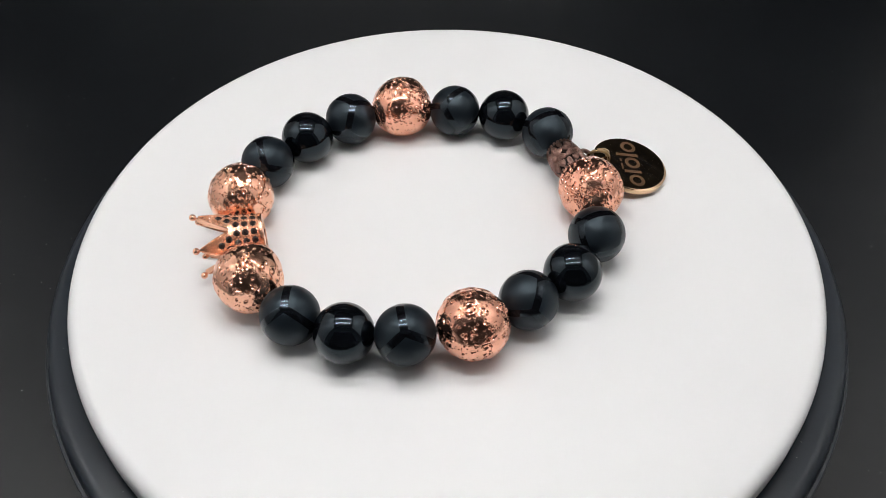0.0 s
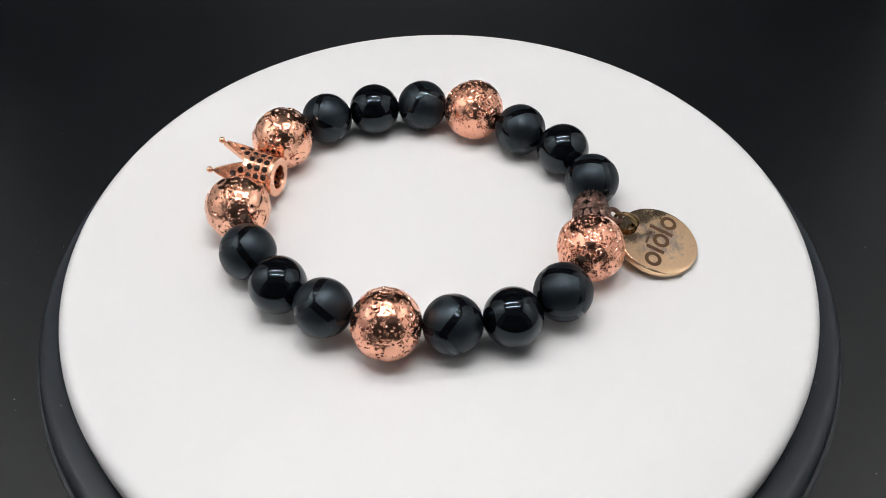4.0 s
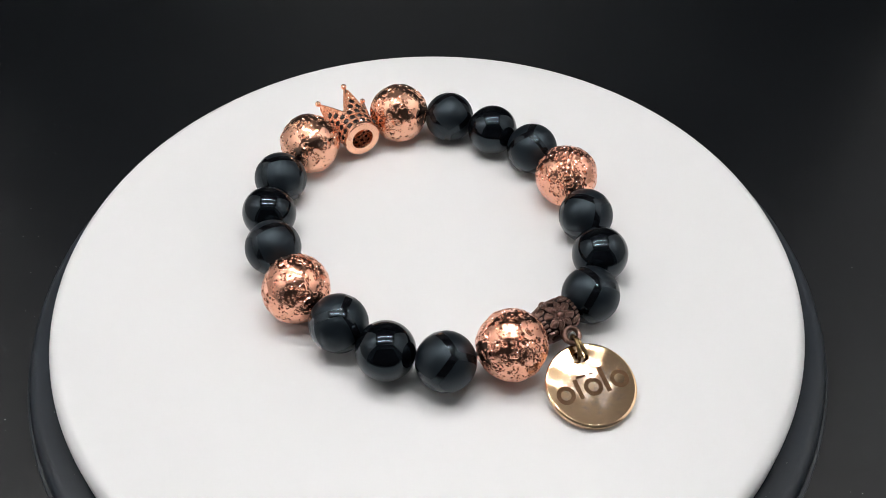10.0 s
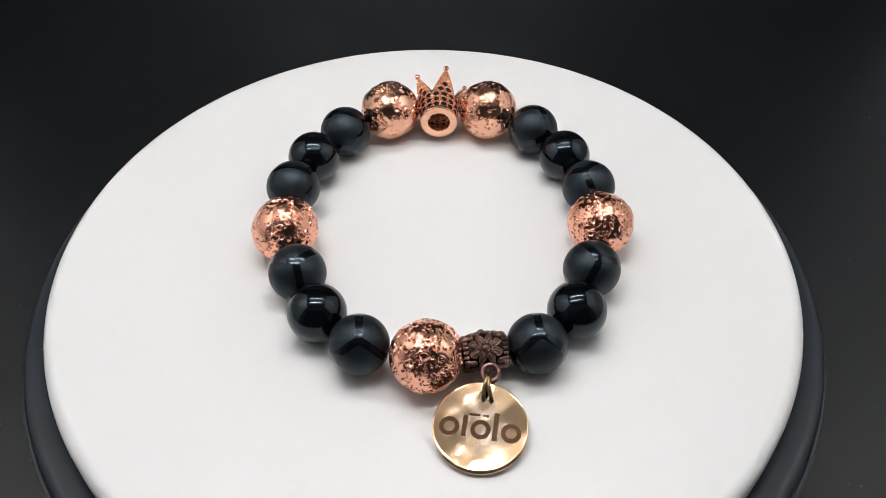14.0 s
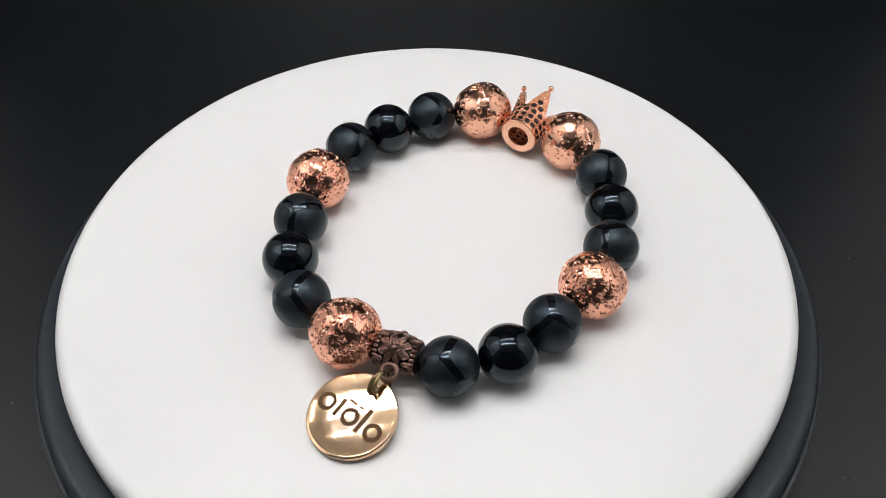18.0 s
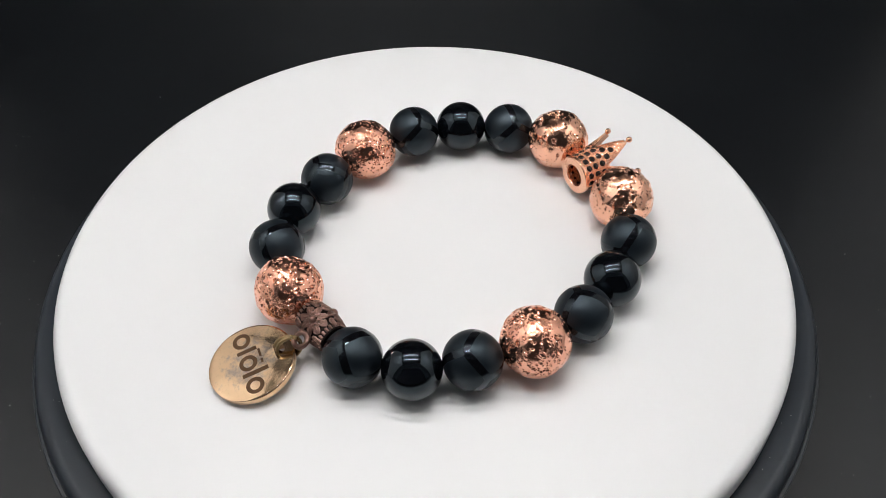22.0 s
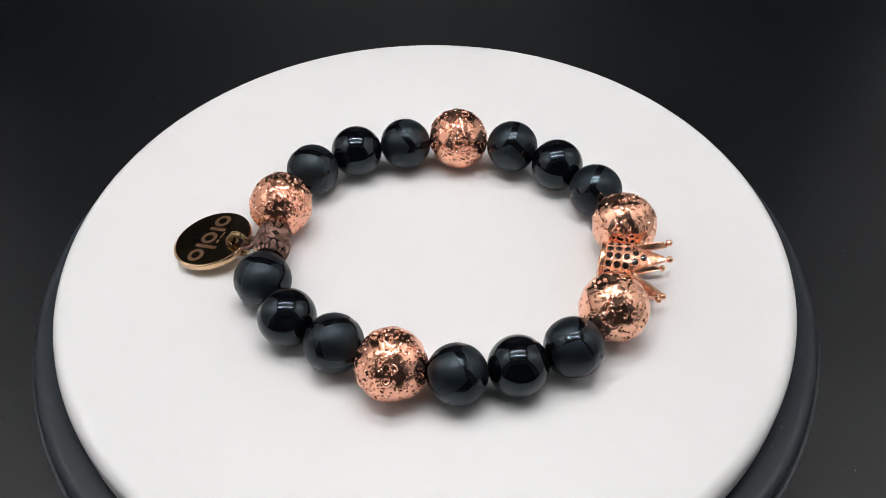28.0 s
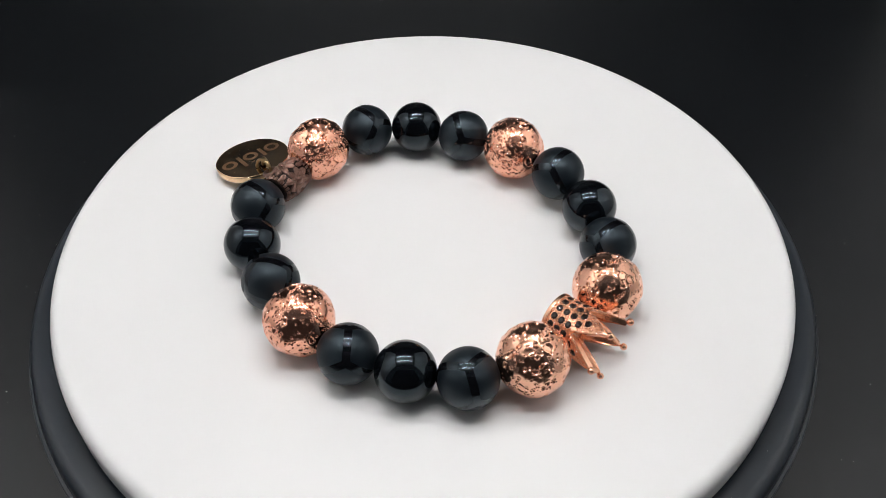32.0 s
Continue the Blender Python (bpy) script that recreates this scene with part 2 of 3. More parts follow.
def led_strip(y):
    strip = tagged(new("led_strip"), "aluminium strip with a row of small bright white lights", "lamp", "lights under the tent roof")
    strip.location = (LED_X, y, LED_Z + 0.013)
    part("strip_body", box(2 * LED_HALF + 0.02, 0.012, 0.003, 0.0005), STRIP, strip, smooth=False, m=pose(0, 0, 0.003))
    first = None
    n = 11
    for k in range(n):
        m = pose(-LED_HALF + (k + 0.5) * 2 * LED_HALF / n, 0, 0)
        if first is None:
            first = part("led", box(0.0090, 0.0066, 0.0022, 0.0004), LED, strip, "glowing white light", smooth=False, m=m)
        else:
            shared("led", first, strip, m)
    return strip


for row in LED_ROWS:
    led_strip(row)

# ---- turntable ----
turntable = tagged(new("turntable"), "round motorised display turntable with white top and black rim", "turntable")
part("base", lathe([(0, 0.001), (0.060, 0.001), *arc(0.0600, 0.003, 0.002, -90, 0), (0.062, 0.0150), (0.058, 0.0165), (0, 0.0165)], 96), RIM, turntable, "black plastic foot of the turntable")
platter = tagged(new("platter"), "white plastic disc in a black rim")
platter.parent = turntable
platter.location = (0, 0, TOP)
R = 0.06828
part("disc", lathe([(0, 0), (0.03, 0), (0.05, 0), *[(x, z) for x, z in arc(R - 0.0023, -0.0023, 0.0023, 90, 0, 10)], (R, -0.0060), (R - 0.0012, -0.0073), (0, -0.0075)], 256), WHITE, platter, "smooth white plastic disc")
part("rim", lathe([(R - 0.0012, -0.0070), (R + 0.0003, -0.0067), (R + 0.0012, -0.0066), *arc(0.0714, -0.0089, 0.0023, 90, 0, 12), (0.0737, -0.0097), (0.0738, -0.0099), *arc(0.0742, -0.0102, 0.0003, 90, -90, 6), (0.0725, -0.0120), (0.066, -0.0128), (0.062, -0.0132), (R - 0.003, -0.0090)], 256, True), RIM, platter, "black plastic rim round the disc")


def flakes(name, spots, mat, parent, seed, size):
    rnd = random.Random(seed)
    bm = bmesh.new()
    for x, y, z in spots:
        s = size * rnd.uniform(0.5, 1.3)
        bmesh.ops.create_icosphere(bm, subdivisions=1, radius=s, matrix=Matrix.Translation((x, y, z)) @ pose(0, 0, 0, rnd.uniform(0, 40), rnd.uniform(0, 40), rnd.uniform(0, 360)) @ Matrix.Diagonal((1, rnd.uniform(0.4, 0.9), 0.4, 1)))
    return part(name, bm, mat, parent)


rnd = random.Random(5)
spots = []
for k in range(90):
    a, r = rnd.uniform(0, 2 * math.pi), rnd.uniform(0.0690, 0.0714)
    spots.append((r * math.cos(a), r * math.sin(a), -0.0066 if r < 0.0704 else -0.0071))
flakes("rim_dust", spots, DUST, platter, 3, 0.00008)["kind"] = "stuff"
spots = [(rnd.uniform(-0.14, -0.072), rnd.uniform(-0.09, 0.09), 0.00005) for k in range(150)]
spots += [(rnd.uniform(0.072, 0.14), rnd.uniform(-0.09, 0.09), 0.00005) for k in range(40)]
tagged(flakes("dust", spots, DUST, None, 4, 0.00011), "pale dust specks lying on the black sheet", "dust", kind="stuff")

# ---- bracelet (its own space: millimetres from the platter's axis, z from the platter's top) ----
bracelet = tagged(new("bracelet"), "bracelet of black onyx and rose-gold beads with crown and charm", "bracelet")
bracelet.location = (0, 0, TOP)
SMALL, LARGE = 5.05, 6.04
# x, y, z of the bead centres; the cord lifts some of the small beads off the platter
BEADS = {
    "L1": (-33.85, -14.11, 5.90), "B1": (-26.22, -21.79, 5.09), "B2": (-17.10, -25.75, 5.27), "B3": (-7.19, -26.83, 5.94),
    "L2": (3.78, -24.90, 5.85), "B4": (13.23, -19.74, 5.39), "B5": (21.29, -13.83, 5.38), "B6": (26.55, -5.22, 5.47),
    "L3": (26.95, 6.03, 5.80), "B7": (20.66, 23.10, 5.00), "B8": (12.37, 28.80, 5.00), "B9": (2.48, 30.53, 5.00),
    "L4": (-8.36, 31.25, 5.65), "B10": (-18.63, 28.30, 5.10), "B11": (-26.97, 22.86, 5.00), "B12": (-33.97, 15.78, 5.00),
    "L5": (-37.63, 5.84, 5.90)}
# how the bands of the frosted beads are turned
TURNS = {
    "B1": (76, -45, 8), "B3": (86, -50, 12), "B4": (25, -22, -24), "B6": (83, -41, 109),
    "B7": (46, -15, 16), "B9": (51, -11, 43), "B10": (114, -37, -144), "B12": (34, -22, 105)}


PITTED = {"L1": 0.95, "L2": 1.35, "L3": 1.6, "L4": 1.4, "L5": 0.95}


def mm(x, y, z):
    return Vector((x * MM, y * MM, z * MM))


def unit_ball():
    bm = bmesh.new()
    bmesh.ops.create_icosphere(bm, subdivisions=8, radius=1.0)
    me = bpy.data.meshes.new("lava_bead")
    bm.to_mesh(me)
    bm.free()
    return me


LAVA = unit_ball()


def lava_bead(seed, at, dense, plating, swell):
    """A plated lava stone: a slightly uneven ball full of pits of many sizes, with raised lips."""
    rng = np.random.default_rng(seed)
    me = LAVA.copy()
    v = np.empty(len(me.vertices) * 3)
    me.vertices.foreach_get("co", v)
    v = v.reshape(-1, 3)
    # a warp makes the pits irregular
    q = v + 0.013 * np.sin(v[:, [1, 2, 0]] * 15 + rng.uniform(0, 6, 3)) + 0.008 * np.sin(v[:, [2, 0, 1]] * 29 + rng.uniform(0, 6, 3)) + 0.004 * np.sin(v[:, [1, 2, 0]] * 71 + rng.uniform(0, 6, 3))
    q /= np.linalg.norm(q, axis=1)[:, None]
    low = np.zeros(len(v))
    for k in range(6):
        d = rng.normal(size=3)
        d /= np.linalg.norm(d)
        low += 0.007 * np.sin(v @ d * rng.uniform(2, 6) + rng.uniform(0, 6))
    # gentle swells of the thick plating
    for k in range(10):
        d = rng.normal(size=3)
        d /= np.linalg.norm(d)
        low += swell * np.sin(q @ d * rng.uniform(9, 20) + rng.uniform(0, 6))
    hole, lip = np.zeros(len(v)), np.zeros(len(v))
    crowd = rng.normal(size=(7, 3))
    for count, lo, hi, dp in ((int(6 + 4 * dense), 0.085, 0.13, 0.40), (int(130 * dense), 0.042, 0.076, 0.62), (int(460 * dense), 0.024, 0.042, 0.70)):
        for k in range(count):
            d = rng.normal(size=3)
            if k % 6 == 0:
                d = crowd[rng.integers(7)] * 0.9 + 0.42 * d
            d /= np.linalg.norm(d)
            rad = rng.uniform(lo, hi)
            e = rng.normal(size=3)
            e -= d * (e @ d)
            e /= np.linalg.norm(e)
            stretch = rng.uniform(0.55, 1.0)
            near = np.nonzero(q @ d > math.cos(min(1.2, rad * 2.4)))[0]
            w = q[near] - d
            s = np.sqrt((w @ e) ** 2 + ((w @ np.cross(d, e)) / stretch) ** 2) / rad
            depth = rad * dp * rng.uniform(0.6, 1.1)
            hole[near] = np.minimum(hole[near], -depth * np.clip(1.1 * (1 - s ** 2.6), 0, 1))
            lip[near] = np.maximum(lip[near], 0.13 * rad * np.exp(-((s - 1.22) / 0.30) ** 2))
    r = 1 + low + hole + lip * np.clip(1 + hole / 0.01, 0, 1)
    r *= 1.0 / np.percentile(r, 78)
    me.vertices.foreach_set("co", (v * r[:, None] * LARGE * MM).ravel())
    me.materials.append(plating)
    me.shade_smooth()
    me.update()
    ob = new("lava_bead", me)
    ob.parent = bracelet
    ob.location = at
    ob["label"] = "rose-gold plated pitted lava bead"
    return ob


onyx = part("onyx_bead", ball(SMALL * MM, 64, 40), GLOSS, bracelet, "glossy polished black onyx bead")
bands = part("frosted_bead", ball(SMALL * MM, 64, 40), FROST, bracelet, "frosted black onyx bead with polished bands")
used = {"onyx": False, "bands": False}
for key, (bx, by, bz) in BEADS.items():
    if key[0] == "L":
        by_crown = key in ("L1", "L5")
        lava_bead(40 + int(key[1:]), mm(bx, by, bz), PITTED[key], PALE if by_crown else ROSE, 0.0030 if by_crown else 0.0017 * PITTED[key])
    else:
        turn = Matrix.Translation(mm(bx, by, bz)) @ pose(0, 0, 0, *TURNS.get(key, (0, 0, 0)))
        kind, source = ("bands", bands) if key in TURNS else ("onyx", onyx)
        if used[kind]:
            shared(source.name.split(".")[0], source, bracelet, turn, source["label"])
        else:
            source.matrix_local = turn
            used[kind] = True


# crown bead: axis points away from the bracelet's middle, base ring looks inward
def crown():
    axis = Vector((-0.9813, -0.1892, -0.018))
    base = Vector((-32.28, -3.53, 5.42))
    root = part("crown", crown_shell(), CROWN, bracelet, "rose-gold crown bead with five points and black stones")
    root.matrix_local = frame_of(base * MM, axis, (0, 0, 1))
    return root


def crown_radius(z):
    return 3.50 + 0.085 * z + 0.0084 * z * z


PEAK, VALLEY, POINTS = 11.25, 5.9, 5
CROWN_TURN = -19.4


def crown_shell():
    bm = bmesh.new()
    n, rows = 32 * POINTS, 18
    outer, inner = [], []
    for k in range(n):
        a = 2 * math.pi * k / n
        u = abs((k / (n / POINTS)) % 1 - 0.5) * 2
        h = VALLEY + (PEAK - VALLEY) * (1 - min(1, u / 0.93))
        ang = a + radians(CROWN_TURN)
        co, ci = [], []
        for j in range(rows + 1):
            z = 0.5 + (h - 0.5) * j / rows
            ro = crown_radius(z)
            if j == rows:
                ro -= 0.12
            ri = ro - 0.85
            co.append(bm.verts.new((ro * MM * math.cos(ang), ro * MM * math.sin(ang), z * MM)))
            ci.append(bm.verts.new((ri * MM * math.cos(ang), ri * MM * math.sin(ang), z * MM)))
        outer.append(co)
        inner.append(ci)
    for k in range(n):
        j = (k + 1) % n
        for r in range(rows):
            bm.faces.new((outer[k][r], outer[j][r], outer[j][r + 1], outer[k][r + 1]))
            bm.faces.new((inner[j][r], inner[k][r], inner[k][r + 1], inner[j][r + 1]))
        bm.faces.new((outer[k][rows], outer[j][rows], inner[j][rows], inner[k][rows]))
        bm.faces.new((outer[j][0], outer[k][0], inner[k][0], inner[j][0]))
    return bm


crown_ob = crown()
part("base_ring", lathe([(2.2 * MM, 0.9 * MM), (2.2 * MM, 0.15 * MM), (2.3 * MM, 0), (3.58 * MM, 0), *[(x, z) for x, z in arc(3.58 * MM, 0.25 * MM, 0.25 * MM, -90, 0, 4)], (3.83 * MM, 0.70 * MM), (3.5 * MM, 0.95 * MM)], 64, True), CROWN, crown_ob, "flat polished rose-gold ring")


def crown_at(deg, z, lift):
    a = radians(deg + CROWN_TURN)
    r = crown_radius(z) + lift
    p = Vector((r * math.cos(a), r * math.sin(a), z)) * MM
    slope = 0.085 + 0.0168 * z
    nrm = Vector((math.cos(a), math.sin(a), -slope))
    return frame_of(p, nrm, (0, 0, 1))


part("inner_plate", lathe([(0, 4.6 * MM), (3.0 * MM, 4.6 * MM), (3.0 * MM, 5.2 * MM), (0, 5.2 * MM)], 32), CROWN, crown_ob, "rose-gold plate inside the crown")

stone_src = None
SEATS = []
for k in range(POINTS):
    mid = (k + 0.5) * 72
    seats = [(mid + d * 24, z) for z in (1.60, 3.05, 4.50) for d in (-1, 0, 1)] + [(mid - 11, 5.95), (mid + 11, 5.95), (mid, 7.30)]
    SEATS += seats
    for deg, z in seats:
        m = crown_at(deg, z, -0.02)
        if stone_src is None:
            stone_src = part("gemstone", lathe([(0, 0.20 * MM), (0.36 * MM, 0.18 * MM), (0.62 * MM, -0.02 * MM), (0.60 * MM, -0.12 * MM), (0.30 * MM, -0.90 * MM), (0, -1.0 * MM)], 10), JET, crown_ob, "round faceted black stone", smooth=False, m=m)
        else:
            shared("gemstone", stone_src, crown_ob, m)
    ball_at = crown_at(mid, PEAK + 0.30, -0.10)
    if k == 0:
        tip = part("tip_ball", ball(0.60 * MM, 20, 12), CROWN, crown_ob, "small polished ball on a crown point", m=ball_at)
    else:
        shared("tip_ball", tip, crown_ob, ball_at)


def milgrain():
    """Tiny beads round each stone, along the edges of the points, and all over the upper part of the points."""
    bm = bmesh.new()
    spots = []
    for z in (0.88, 2.32, 3.78):
        for k in range(15):
            spots += [(k * 24 - 2.6, z, 0.15), (k * 24 + 2.6, z, 0.15)]
    for deg, z in SEATS:
        wide = math.degrees(0.70 / crown_radius(z))
        spots += [(deg + wide * math.cos(radians(a)), z + 0.70 * math.sin(radians(a)), 0.13) for a in range(15, 360, 45)]
    for k in range(45):
        spots.append((k * 8, 0.72, 0.11))
    for k in range(POINTS):
        mid = (k + 0.5) * 72
        for side in (-1, 1):
            for j in range(24):
                f = j / 23
                z = VALLEY + 0.05 + (PEAK - 0.8 - VALLEY) * f
                half = 36 * 0.93 * (1 - f * (PEAK - 0.8 - VALLEY) / (PEAK - VALLEY)) - 4.2 * (1 - f) - 1.0
                spots.append((mid + side * half, z, 0.12))
        for j in range(12):
            z = 6.4 + 0.30 * j
            reach = 36 * 0.93 * (1 - (z - VALLEY) / (PEAK - VALLEY)) - 3.5
            step = math.degrees(0.34 / crown_radius(z))
            count = int(reach / step)
            for q in range(-count, count + 1):
                deg = mid + (q + 0.5 * (j % 2)) * step
                if all(math.hypot(radians(deg - d2) * crown_radius(z), z - z2) > 0.66 for d2, z2 in SEATS):
                    spots.append((deg, z, 0.105))
    for deg, z, r in spots:
        bmesh.ops.create_icosphere(bm, subdivisions=1, radius=r * MM * 1.5, matrix=crown_at(deg, z, 0.0))
    return bm


part("milgrain", milgrain(), CROWN, crown_ob, "rows of tiny rose-gold beads")["kind"] = "stuff"

# spacer bead between a lava bead and a frosted bead, with a bail
spacer_axis = (Vector((20.68, 22.88, 5)) - Vector((27.01, 5.87, 5))).normalized()
spacer_at = Vector((23.75, 14.80, 4.80))
HALF, BARREL = 3.80, 3.35


def barrel(z):
    return BARREL - 0.75 * (z / HALF) ** 2


prof = [(1.2, -HALF), (2.45, -HALF)] + [(barrel(z) - 0.30, z) for z in np.linspace(-HALF * 0.93, HALF * 0.93, 13)] + [(2.45, HALF), (1.2, HALF)]
spacer = part("spacer_bead", lathe([(float(r) * MM, float(z) * MM) for r, z in prof], 48, True), DARKCU, bracelet, "antique copper barrel bead with flower relief")
spacer_pose = frame_of(spacer_at * MM, spacer_axis, (0, 0, 1))
spacer.matrix_local = spacer_pose


def on_barrel(deg, z, lift=0.0):
    r = barrel(z) + lift
    a = radians(deg)
    return Vector((r * math.cos(a), r * math.sin(a), z))


def petal_ring(bm, deg0, angle, inner, length, width, wire):
    """A pointed loop of wire lying on the barrel, and a small ridge in it."""
    pts = []
    n = 11
    for k in range(n):
        t = 2 * math.pi * k / n
        u = inner + length * (0.5 - 0.5 * math.cos(t))
        w = width * math.sin(t) * (0.75 + 0.25 * math.cos(t))
        x = u * math.cos(angle) - w * math.sin(angle)
        y = u * math.sin(angle) + w * math.cos(angle)
        pts.append(on_barrel(deg0 + math.degrees(x / BARREL), max(-HALF * 0.9, min(HALF * 0.9, y)), -0.16))
    tube(bm, pts, wire, True)
    c = inner + length * 0.52
    clamp = HALF * 0.9
    mid = on_barrel(deg0 + math.degrees(c * math.cos(angle) / BARREL), max(-clamp, min(clamp, c * math.sin(angle))), -0.20)
    end = on_barrel(deg0 + math.degrees((c + 0.3) * math.cos(angle) / BARREL), max(-clamp, min(clamp, (c + 0.3) * math.sin(angle))), -0.20)
    if (end - mid).length < 0.05:
        return
    a0 = radians(deg0 + math.degrees(c * math.cos(angle) / BARREL))
    m = frame_of(mid * MM, Vector((math.cos(a0), math.sin(a0), 0)), end - mid)
    bmesh.ops.create_uvsphere(bm, u_segments=10, v_segments=6, radius=1.0, matrix=m @ Matrix.Diagonal((length * 0.40 * MM, width * 0.52 * MM, 0.26 * MM, 1)))


def tube(bm, pts, r, closed, seg=6):
    rings = []
    n = len(pts)
    for k in range(n):
        a = pts[(k - 1) % n] if closed or k else pts[0]
        b = pts[(k + 1) % n] if closed or k < n - 1 else pts[-1]
        d = (b - a).normalized()
        x = d.cross(Vector((0.13, 0.31, 0.94))).normalized()
        y = d.cross(x)
        rings.append([bm.verts.new((pts[k] + (x * math.cos(t) + y * math.sin(t)) * r) * MM) for t in [2 * math.pi * j / seg for j in range(seg)]])
    for k in range(n if closed else n - 1):
        a, b = rings[k], rings[(k + 1) % n]
        for j in range(seg):
            bm.faces.new((a[j], a[(j + 1) % seg], b[(j + 1) % seg], b[j]))


FLOWERS = (25, 115, 205, 295)
for deg in FLOWERS:
    bm = bmesh.new()
    for k in range(8):
        petal_ring(bm, deg, radians(22.5 + k * 45), 0.84, 1.90, 0.56, 0.22)
    for turn, z in ((45, 2.55), (45, -2.55)):
        petal_ring(bm, deg + turn, math.copysign(math.pi / 2, z), 1.75, 1.5, 0.46, 0.20)
        for lean in (-1, 1):
            petal_ring(bm, deg + turn, math.copysign(math.pi / 2, z) + lean * 0.62, 1.95, 1.2, 0.34, 0.17)
    for v in bmesh.ops.create_uvsphere(bm, u_segments=14, v_segments=8, radius=0.74 * MM)["verts"]:
        v.co += on_barrel(deg, 0, -0.30) * MM
    bmesh.ops.recalc_face_normals(bm, faces=bm.faces)
    part("flower", bm, COPPER, spacer, "raised copper flower with eight petals")
for side in (-1, 1):
    bm = bmesh.new()
    for k in range(22):
        a = radians(k * 360 / 22)
        z = side * (HALF - 0.28)
        p = Vector((2.58 * math.cos(a), 2.58 * math.sin(a), z))
        q = Vector((2.74 * math.cos(a), 2.74 * math.sin(a), z - side * 0.70))
        tube(bm, [p, (p + q) / 2 + Vector((math.cos(a), math.sin(a), 0)) * 0.10, q], 0.27, False)
    bmesh.ops.recalc_face_normals(bm, faces=bm.faces)
    part("notched_collar", bm, COPPER, spacer, "notched copper collar")

out = Vector((0.94, 0.34, 0)).normalized()
inv = spacer_pose.inverted()
loop = part("bail", torus(1.30 * MM, 0.46 * MM), COPPER, spacer, "copper loop on the spacer bead")
loop.matrix_local = inv @ frame_of((spacer_at + out * 4.15 + Vector((0, 0.25, 0.05))) * MM, (0.42, 0.10, 0.9), (1, 0, 0))

# charm disc
CHARM_R, CHARM_T, TILT = 7.45, 1.45, 11.0
charm_pose = Matrix.Translation(mm(36.2, 16.3, 2.05)) @ pose(0, 0, 0, 0, TILT, 0) @ pose(0, 0, 0, 0, 0, 92)


def charm_dz(x, y):
    """The unevenness of the charm's face."""
    swell = -0.021 * math.sin(x * 1.15 - 2.07) * math.cos(y * 1.15) + 0.003 * math.sin(x * 2.0 + y * 1.3) + 0.0012 * math.sin(x * 3.1 - y * 2.7)
    return swell - 0.0020 * (x * x + y * y) - 0.05 * max(0.0, (math.hypot(x, y) - CHARM_R + 0.30) / 0.23) ** 2


def charm_disc():
    """A round disc with softened edges, a slightly uneven face and a hole near its upper edge."""
    bm = bmesh.new()
    n, hole_y, hole_r = 96, 5.05, 0.95
    t = CHARM_T / 2
    layers = []
    for r, z in [(CHARM_R - 0.08, -t + 0.10), (CHARM_R, -t + 0.25), (CHARM_R, t - 0.30), (CHARM_R - 0.015, t - 0.24)]:
        layers.append([(r * math.cos(2 * math.pi * k / n), r * math.sin(2 * math.pi * k / n), z) for k in range(n)])
    steps = 48
    for j in range(1, steps + 1):
        f = j / steps
        ring = []
        for k in range(n):
            a = 2 * math.pi * k / n
            x = (CHARM_R - 0.07) * math.cos(a) * (1 - f) + hole_r * math.cos(a) * f
            y = (CHARM_R - 0.07) * math.sin(a) * (1 - f) + (hole_y + hole_r * math.sin(a)) * f
            dz = charm_dz(x, y)
            ring.append((x, y, t + dz))
        layers.append(ring)
    for z in (t - 0.25, -t):
        layers.append([(hole_r * math.cos(2 * math.pi * k / n), hole_y + hole_r * math.sin(2 * math.pi * k / n), z) for k in range(n)])
    layers.append([((CHARM_R - 0.25) * math.cos(2 * math.pi * k / n), (CHARM_R - 0.25) * math.sin(2 * math.pi * k / n), -t) for k in range(n)])
    vs = [[bm.verts.new((x * MM, y * MM, z * MM)) for x, y, z in ring] for ring in layers]
    for a, b in zip(vs, vs[1:] + vs[:1]):
        for k in range(n):
            j = (k + 1) % n
            bm.faces.new((a[k], a[j], b[j], b[k]))
    bmesh.ops.recalc_face_normals(bm, faces=bm.faces)
    return bm


charm = part("charm", charm_disc(), GOLD, bracelet, "round worn gold-coloured metal charm lying on the platter")
charm.matrix_local = charm_pose


def on_face(name, outline, label):
    """A thin engraved shape that follows the charm's face; outline: closed loops of (x, y), outer first, then inner."""
    bm = bmesh.new()
    lo, hi = CHARM_T / 2 - 0.08, CHARM_T / 2 + 0.016
    tops = []
    for loop_pts in outline:
        top = [bm.verts.new(mm(x, y, hi + charm_dz(x, y))) for x, y in loop_pts]
        bot = [bm.verts.new(mm(x, y, lo + charm_dz(x, y))) for x, y in loop_pts]
        n = len(top)
        for k in range(n):
            bm.faces.new((bot[k], bot[(k + 1) % n], top[(k + 1) % n], top[k]))
        tops.append(top)
    a, b = tops
    for k in range(len(a)):
        j = (k + 1) % len(a)
        bm.faces.new((a[k], a[j], b[j], b[k]))
    bmesh.ops.recalc_face_normals(bm, faces=bm.faces)
    return part(name, bm, ENGRAVED, charm, label, smooth=False)


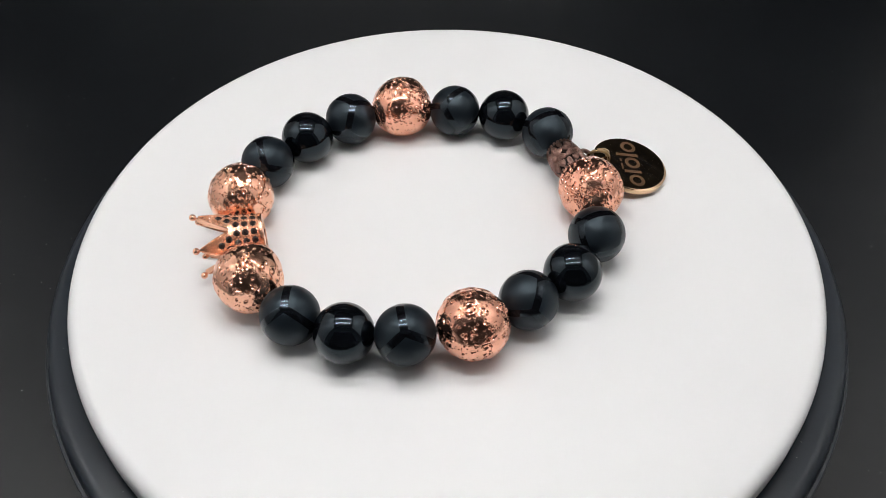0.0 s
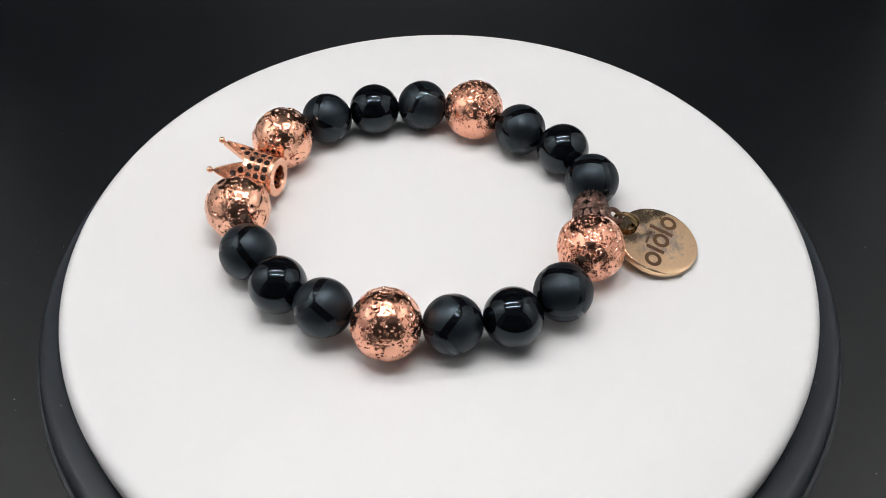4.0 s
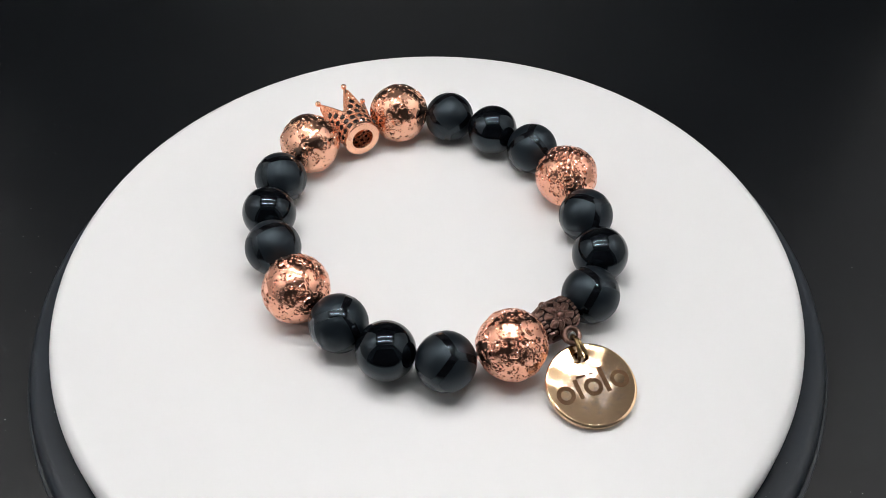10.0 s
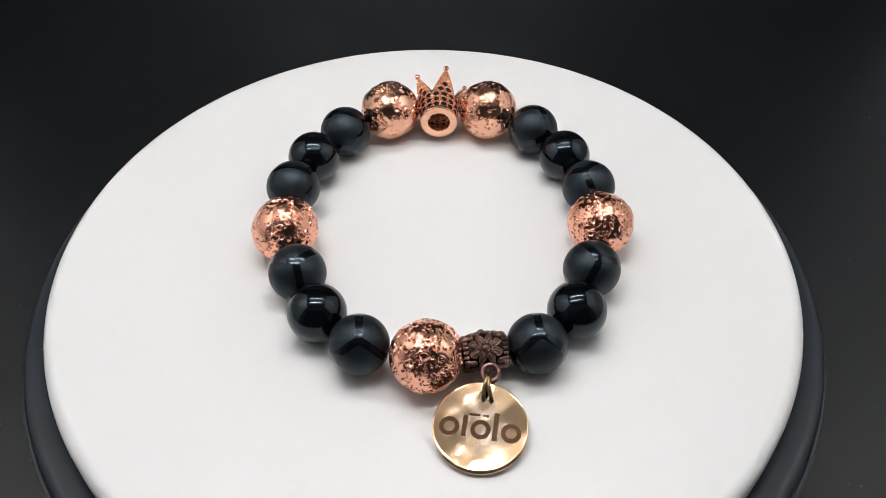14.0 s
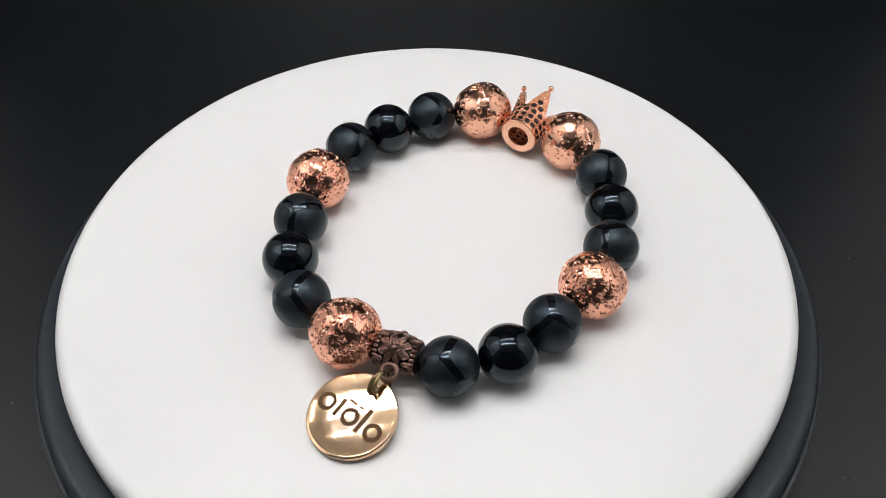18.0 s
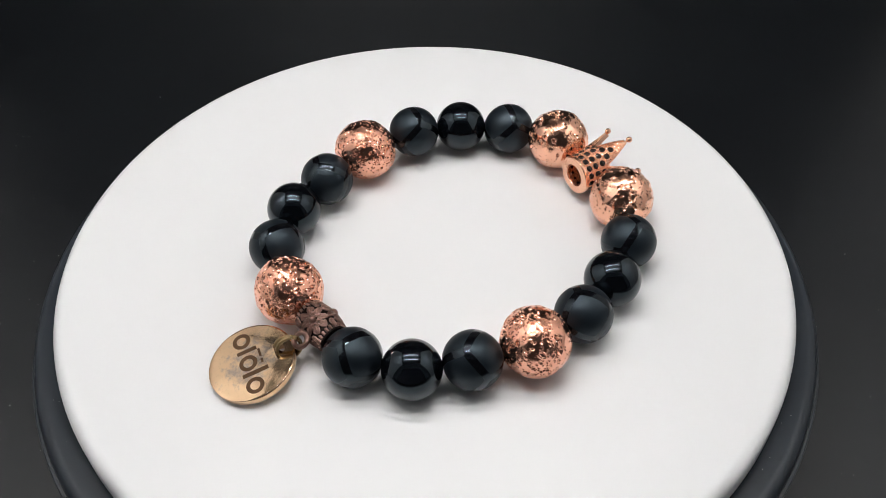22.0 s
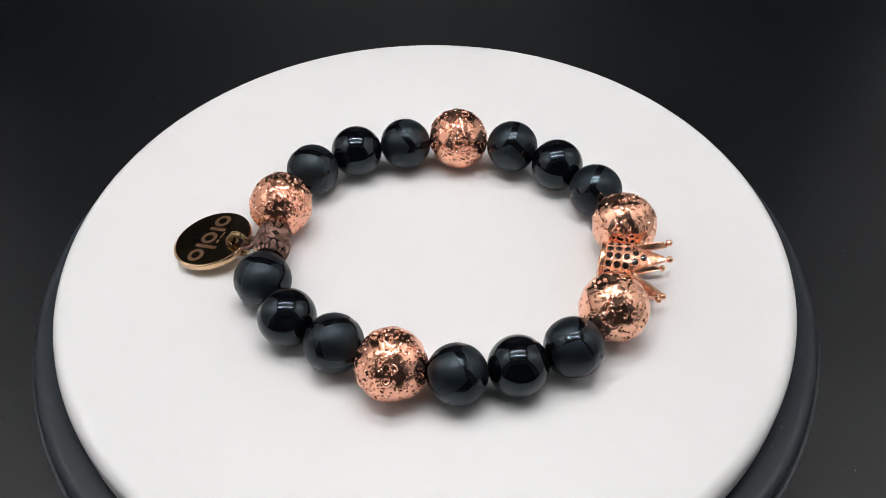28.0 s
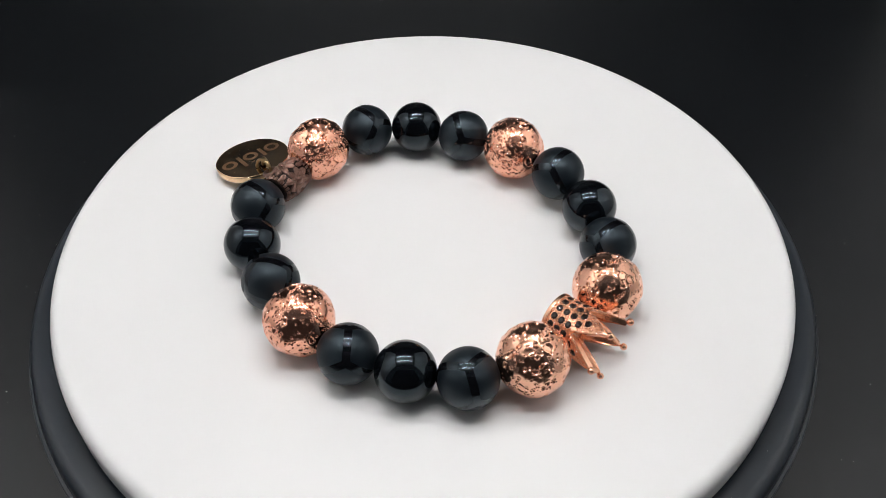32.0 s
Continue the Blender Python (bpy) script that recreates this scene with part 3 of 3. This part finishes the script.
def ring_outline(x, y, R2, r2, n=40):
    return [[(x + q * math.cos(2 * math.pi * k / n), y + q * math.sin(2 * math.pi * k / n)) for k in range(n)] for q in (R2, r2)]


def bar_outline(x, y, w, h, n=10):
    """Long sides cut into steps; the second loop is the bar's middle line."""
    ys = [y - h / 2 + h * k / n for k in range(n + 1)]
    edge = [(x + w / 2, v) for v in ys] + [(x - w / 2, v) for v in reversed(ys)]
    return [edge, [(x + (q[0] - x) * 0.02, q[1]) for q in edge]]


# the engraved mark, as plain rings and bars
for x in (-4.75, 0.10, 4.80):
    on_face("engraved_ring", ring_outline(x, -0.55, 1.56, 0.86), "dark engraved ring")
for x, y, w, h in ((-2.40, -0.20, 0.74, 3.4), (2.35, 0.15, 0.78, 4.5)):
    on_face("engraved_bar", bar_outline(x, y, w, h), "dark engraved bar")
for x, w in ((-1.1, 1.7), (0.7, 0.8)):
    on_face("engraved_line", [[(p[1] - 1.75 + x, p[0] - x + 1.75) for p in loop_pts] for loop_pts in bar_outline(x, 1.75, 0.40, w)], "small engraved line")

# jump ring of two turns through bail and charm
for shift, tip_a in ((-0.36, 0), (0.36, 6)):
    jr = part("jump_ring", torus(2.10 * MM, 0.33 * MM), BRASS, bracelet, "antique brass jump ring")
    jr.matrix_local = frame_of(mm(29.9, 16.6 + shift, 4.15), (0.10 - 0.045 * tip_a, 1, 0.06 + 0.03 * tip_a), (1, 0, 0))


# elastic cord through all beads
def cord():
    names = list(BEADS)
    pts = []
    for key in names:
        pts.append(Vector(BEADS[key]))
        if key == "L3":
            pts.append(spacer_at.copy())
    pts.append(Vector((-35.6, -4.6, 5.8)))
    bm = bmesh.new()
    tube(bm, pts, 0.4, True, 8)
    return bm


part("cord", cord(), CORD, bracelet, "thin black elastic cord")


def motions():
    rows_p, rows_b = [], []
    for t in [*range(0, 33)]:
        a = -(7.34279 * t + 0.000123 * t * t)
        rows_p.append((t, pose(0, 0, TOP, 0, 0, a)))
        rows_b.append((t, pose(0, 0, TOP, 0, 0, a)))
    walk(platter, rows_p)
    walk(bracelet, rows_b)


motions()
